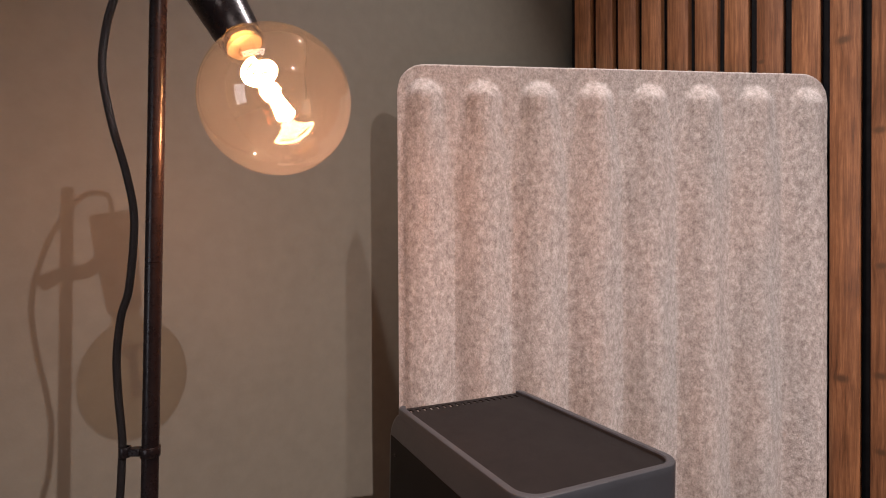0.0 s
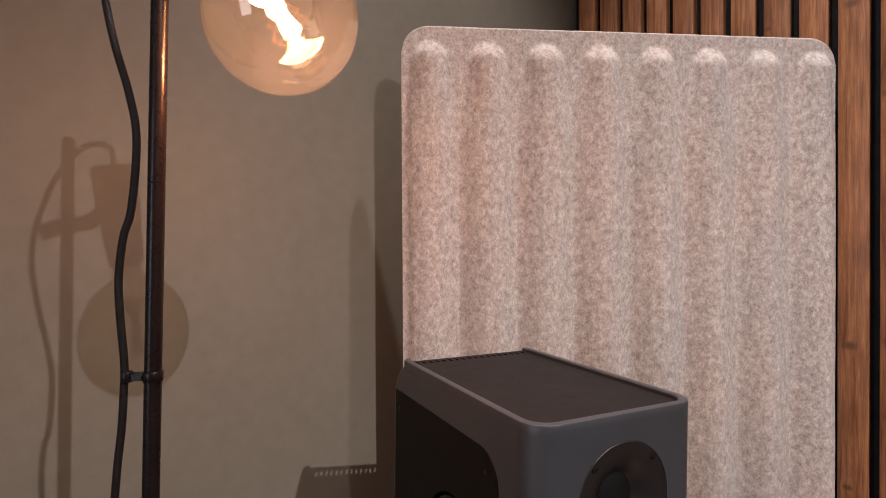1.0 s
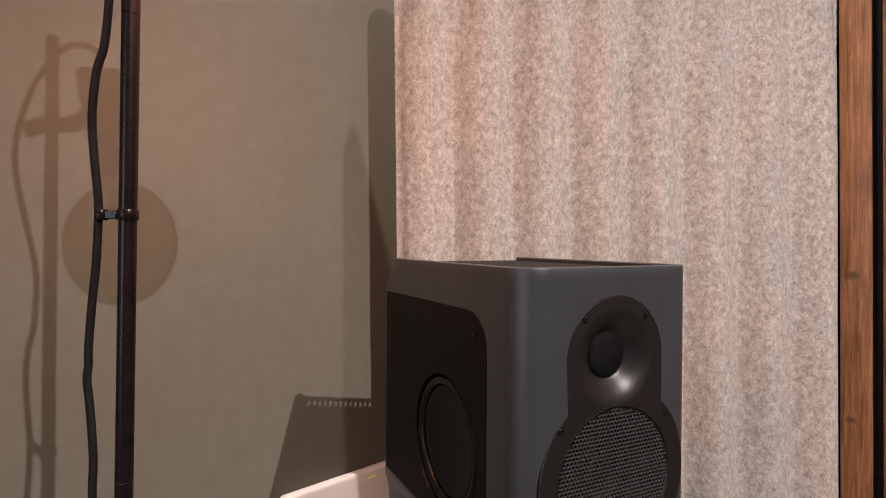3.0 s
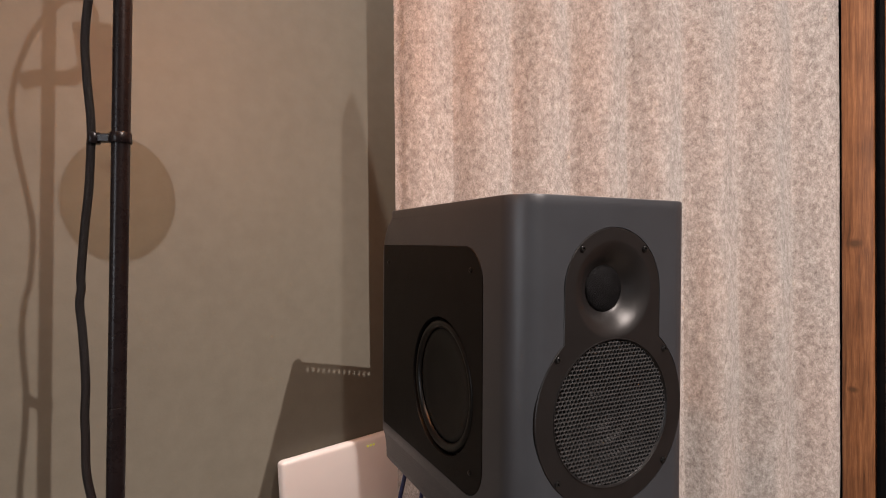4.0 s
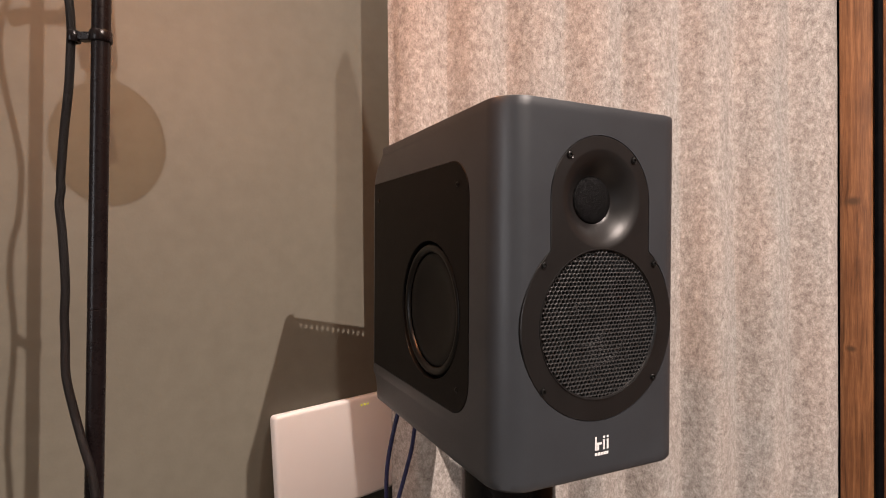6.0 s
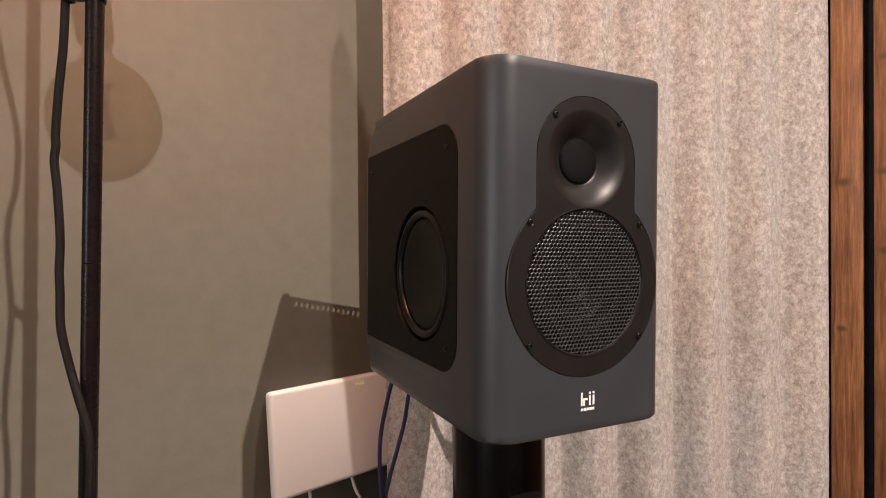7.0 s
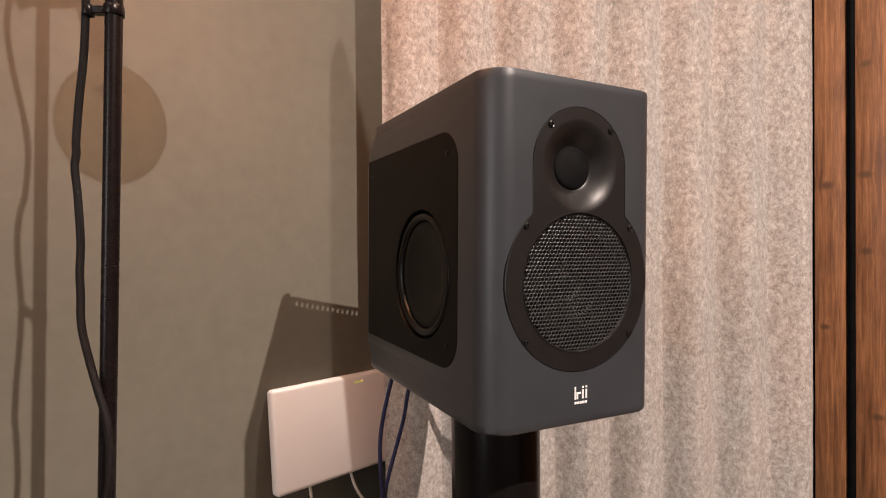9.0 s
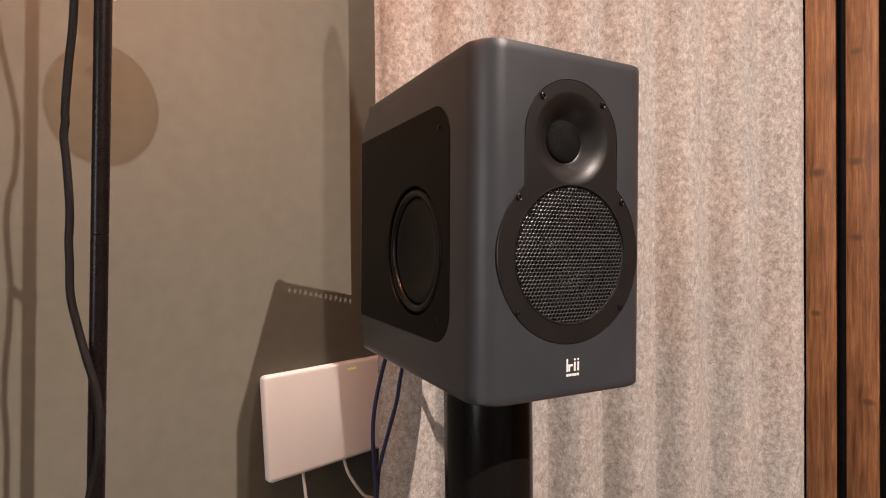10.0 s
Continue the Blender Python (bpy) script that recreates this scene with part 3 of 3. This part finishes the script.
    for n, (y, z) in enumerate(((0.0717, 0.2396), (0.0717, 0.0640), (0.276, 0.2396))):
        bolt = first.copy()
        scene.collection.objects.link(bolt)
        bolt.parent = panel
        bolt.matrix_basis = pose(-y, 0.0005, z) @ Matrix.Diagonal((0.8, 1, 0.8, 1))


speaker()


def stand():
    foot = thing("speaker_stand", pose(0.071, 0.664, 0), "round black lacquered column stand under the loudspeaker", "speaker stand")
    part("column", lathe([(0.0, 0.02), (0.048, 0.02), (0.0485, 0.022), (0.0485, 1.003), (0.048, 1.005), (0.0, 1.005)], 64), STAND_BLACK, foot)
    part("base_plate", box((-0.15, -0.15, 0), (0.15, 0.15, 0.02), 0.003), STAND_BLACK, foot)


stand()


# ---- floor lamp ----
def floor_lamp():
    top, slope = 1.812, 0.0287

    def at(z, dx=0.0, dy=0.0):
        return Vector((-0.2412 + slope * (z - 1.5) + dx, 0.503 + dy, z))

    item = thing("floor_lamp", pose(at(0).x, 0.503, 0), "dark bronze floor lamp with a lit amber globe bulb", "floor lamp")
    base = Matrix.Translation(-Vector((at(0).x, 0.503, 0)))
    cuts = [0.02, 0.102, 0.452, 0.802, 1.152, 1.502, top]
    for a, b in zip(cuts, cuts[1:]):
        p, q, way = at(a), at(b), (at(b) - at(a)).normalized()
        rings = []
        for s, r in ((0.0, 0.0059), (0.0004, 0.0063), (1, 0.0063), (1.0, 0.0059)):
            mid = p + way * s if s < 0.5 else q - way * (0.0004 if r > 0.006 else 0)
            rings.append([mid + Vector((r * math.cos(2 * math.pi * k / 24), r * math.sin(2 * math.pi * k / 24), 0)) for k in range(24)])
        part("pole_section", loft(rings), BRONZE, item, "", True, base)
    part("base_disc", lathe([(0.0, 0.0), (0.13, 0.0), (0.13, 0.016), (0.127, 0.02), (0.0, 0.021)], 48), BRONZE, item)
    # arm through the pole and the tilted lamp holder
    axis = Vector((0.50, -0.34, -0.795)).normalized()
    mouth = BULB - axis * 0.069
    part("arm", tube([(-0.2435, 0.480, 1.714), (-0.233, 0.488, 1.722), (-0.195, 0.492, 1.742), BULB - axis * 0.135], 0.0075, 1, 16, False), BRONZE, item, "", True, base)
    turn = axis.to_track_quat("Z", "X").to_matrix().to_4x4()
    hold = base @ Matrix.Translation(mouth) @ turn
    shell = [(0.0, -0.098), (0.0215, -0.098), (0.0235, -0.096), (0.0235, -0.07), (0.0186, -0.002), (0.0182, 0.0), (0.0168, 0.0), (0.0166, -0.03), (0.0, -0.032)]
    part("lamp_holder", lathe(shell, 40), BRONZE, item, "dark bronze lamp holder", True, hold)
    bulb = part("light_bulb", bulb_glass(), AMBER_GLASS, item, "lit smoked amber glass globe bulb", True, hold)
    part("screw_cap", lathe([(0.0, -0.024), (0.012, -0.024), (0.0135, -0.02), (0.0135, -0.004), (0.0150, -0.001), (0.0152, 0.003), (0.0148, 0.004), (0.0, 0.004)], 32), BRASS, bulb)
    part("glass_stem", lathe([(0.009, 0.004), (0.0075, 0.010), (0.0040, 0.020), (0.0028, 0.034), (0.0030, 0.044), (0.0, 0.046)], 20), CLEAR_GLASS, bulb)
    coil = [(0.001, 0, 0.030)]
    for i in range(0, 121):
        t = i / 120
        r = 0.0125 * max(0.0, 1 - t / 0.35) ** 1.4 + 0.0026 + 0.0040 * t ** 3
        a = 2 * math.pi * (11.2 * t + 0.15)
        coil.append((r * math.cos(a) + 0.001, r * math.sin(a), 0.036 + 0.052 * t ** 1.2))
    part("filament", tube(coil, 0.0019, 2, 8), FILAMENT, bulb, "glowing spiral filament")
    # woven cord and its clips
    line = [(-0.226, 0.559, 1.762), (-0.229, 0.556, 1.784), (-0.243, 0.535, 1.786), (-0.258, 0.510, 1.750), (-0.271, 0.503, 1.706), (-0.2775, 0.503, 1.680), (-0.2790, 0.502, 1.651), (-0.272, 0.502, 1.611), (-0.261, 0.502, 1.571), (-0.2555, 0.502, 1.535),
            (-0.2600, 0.502, 1.483), (-0.2666, 0.502, 1.460), (-0.2705, 0.502, 1.428), (-0.2696, 0.502, 1.398), (-0.2669, 0.502, 1.364), (-0.2674, 0.502, 1.343), (-0.2693, 0.502, 1.314), (-0.2729, 0.502, 1.284), (-0.2760, 0.502, 1.250), (-0.2758, 0.502, 1.241), (-0.2773, 0.502, 1.229), (-0.2754, 0.502, 1.208), (-0.2722, 0.500, 1.171), (-0.2726, 0.499, 1.147), (-0.2715, 0.498, 1.130), (-0.2699, 0.496, 1.105), (-0.2640, 0.495, 1.080), (-0.2560, 0.493, 1.055), (-0.2493, 0.492, 1.034), (-0.2463, 0.491, 1.014), (-0.2460, 0.490, 0.994), (-0.2470, 0.490, 0.981),
            (-0.255, 0.490, 0.945), (-0.263, 0.492, 0.90), (-0.272, 0.50, 0.84), (-0.275, 0.502, 0.78), (-0.285, 0.503, 0.5), (-0.29, 0.50, 0.2), (-0.31, 0.46, 0.012), (-0.40, 0.40, 0.004)]
    part("cord", tube(line, 0.0029, 6, 12), CORD, item, "dark woven fabric cord", True, base)
    for z in (1.3525, 0.62):
        p = at(z)
        c = Vector((-0.2648 if z > 1 else -0.281, 0.502, z))
        ring = join(lathe([(0.0063, -0.0040), (0.0071, -0.0040), (0.0074, -0.0036), (0.0074, 0.0036), (0.0071, 0.0040), (0.0063, 0.0040)], 28))
        bmesh.ops.translate(ring, verts=ring.verts, vec=p)
        eye = lathe([(0.0029, -0.0040), (0.0043, -0.0040), (0.0046, -0.0036), (0.0046, 0.0036), (0.0043, 0.0040), (0.0029, 0.0040)], 24)
        bmesh.ops.translate(eye, verts=eye.verts, vec=c)
        link = box((c.x + 0.004, 0.499, z - 0.003), (p.x - 0.0066, 0.506, z + 0.003), 0.0006, 1)
        part("cord_clip", join(ring, eye, link), BRONZE, item, "", True, base)


def bulb_glass():
    """Globe with a short neck; the holder's mouth is at height 0."""
    r, mid = 0.0583, 0.069
    pts = [(0.0145, 0.001), (0.0150, 0.006), (0.0166, 0.0115)]
    for a in range(-70, 91, 5):
        pts.append((r * math.cos(radians(a)), mid + r * math.sin(radians(a))))
    pts.append((0.0, mid + r))
    return lathe(pts, 64)


floor_lamp()


# ---- wall box, cables ----
def wall_box():
    item = thing("router", ROOM @ pose(0.036, -0.018, 0.765, -6, 0, 0), "flat white plastic network box on the olive wall", "router")
    part("case", box((0, -0.0225, 0), (0.262, -0.0005, 0.168), 0.007, 4), WHITE_PLASTIC, item)
    for n in range(3):
        part("led", box((0.1555 + 0.0065 * n, -0.0230, 0.1528), (0.1590 + 0.0065 * n, -0.0222, 0.1556)), LED, item, "tiny yellow-green light", False)
    for n, pts in enumerate((((0.062, -0.012, 0.006), (0.064, -0.012, -0.03), (0.067, -0.012, -0.09), (0.07, -0.012, -0.3), (0.08, -0.012, -0.755)),
                             ((0.140, -0.012, 0.006), (0.150, -0.012, -0.03), (0.176, -0.012, -0.072), (0.205, -0.012, -0.10), (0.22, -0.012, -0.2), (0.23, -0.012, -0.755)))):
        part("cable", tube(pts, 0.0026, 8, 10), WHITE_CORD, item, "thin white cable")


wall_box()


def power_cable():
    ob = part("power_cable", tube([(0.02, 0.826, 1.052), (0.034, 0.850, 1.036), (0.056, 0.878, 1.000), (0.078, 0.881, 0.973), (0.102, 0.880, 0.945), (0.118, 0.876, 0.90), (0.122, 0.870, 0.80), (0.115, 0.862, 0.4), (0.11, 0.860, 0.03), (0.14, 0.88, 0.0055)], 0.0052, 8, 12), CORD)
    tagged(ob, "black power cable hanging from the rear of the loudspeaker", "cable", "cables behind the loudspeaker")


power_cable()


def speaker_cable(points):
    ob = part("audio_cable", tube(points, 0.0027, 8, 10), BLUE_CORD)
    tagged(ob, "thin navy blue cable hanging behind the loudspeaker", "cable", "cables behind the loudspeaker")


speaker_cable([(-0.012, 0.812, 1.06), (-0.030, 0.815, 1.045), (-0.045, 0.800, 1.012), (-0.052, 0.790, 0.991), (-0.062, 0.785, 0.951), (-0.068, 0.783, 0.915), (-0.069, 0.782, 0.878), (-0.066, 0.784, 0.823), (-0.060, 0.79, 0.70), (-0.04, 0.80, 0.4), (-0.03, 0.80, 0.02), (0.02, 0.83, 0.004)])
speaker_cable([(0.010, 0.820, 1.06), (-0.012, 0.822, 1.04), (-0.025, 0.808, 1.0), (-0.033, 0.798, 0.963), (-0.038, 0.796, 0.933), (-0.048, 0.792, 0.896), (-0.058, 0.7885, 0.860), (-0.064, 0.789, 0.823), (-0.068, 0.79, 0.70), (-0.06, 0.80, 0.4), (-0.05, 0.81, 0.02), (0.0, 0.85, 0.004)])


# ---- slats ----
def slat_wall():
    holder = bpy.data.objects["wall_east"]
    mesh = None
    for n in range(-9, 48):
        if mesh is None:
            ob = part("slat", box((-0.0228, 0, 0.004), (0.0228, 0.0215, HIGH - 0.004), 0.0016, 2), WOOD)
            mesh = ob.data
        else:
            ob = new("slat", mesh)
        ob.parent = holder
        ob.matrix_parent_inverse = ROOM.inverted()
        ob.matrix_basis = SLATS @ pose(0.0010 + 0.0605 * n, 0.0006 * math.sin(n * 2.3), 0, 0, 0, 0.25 * math.sin(n * 1.7))


slat_wall()
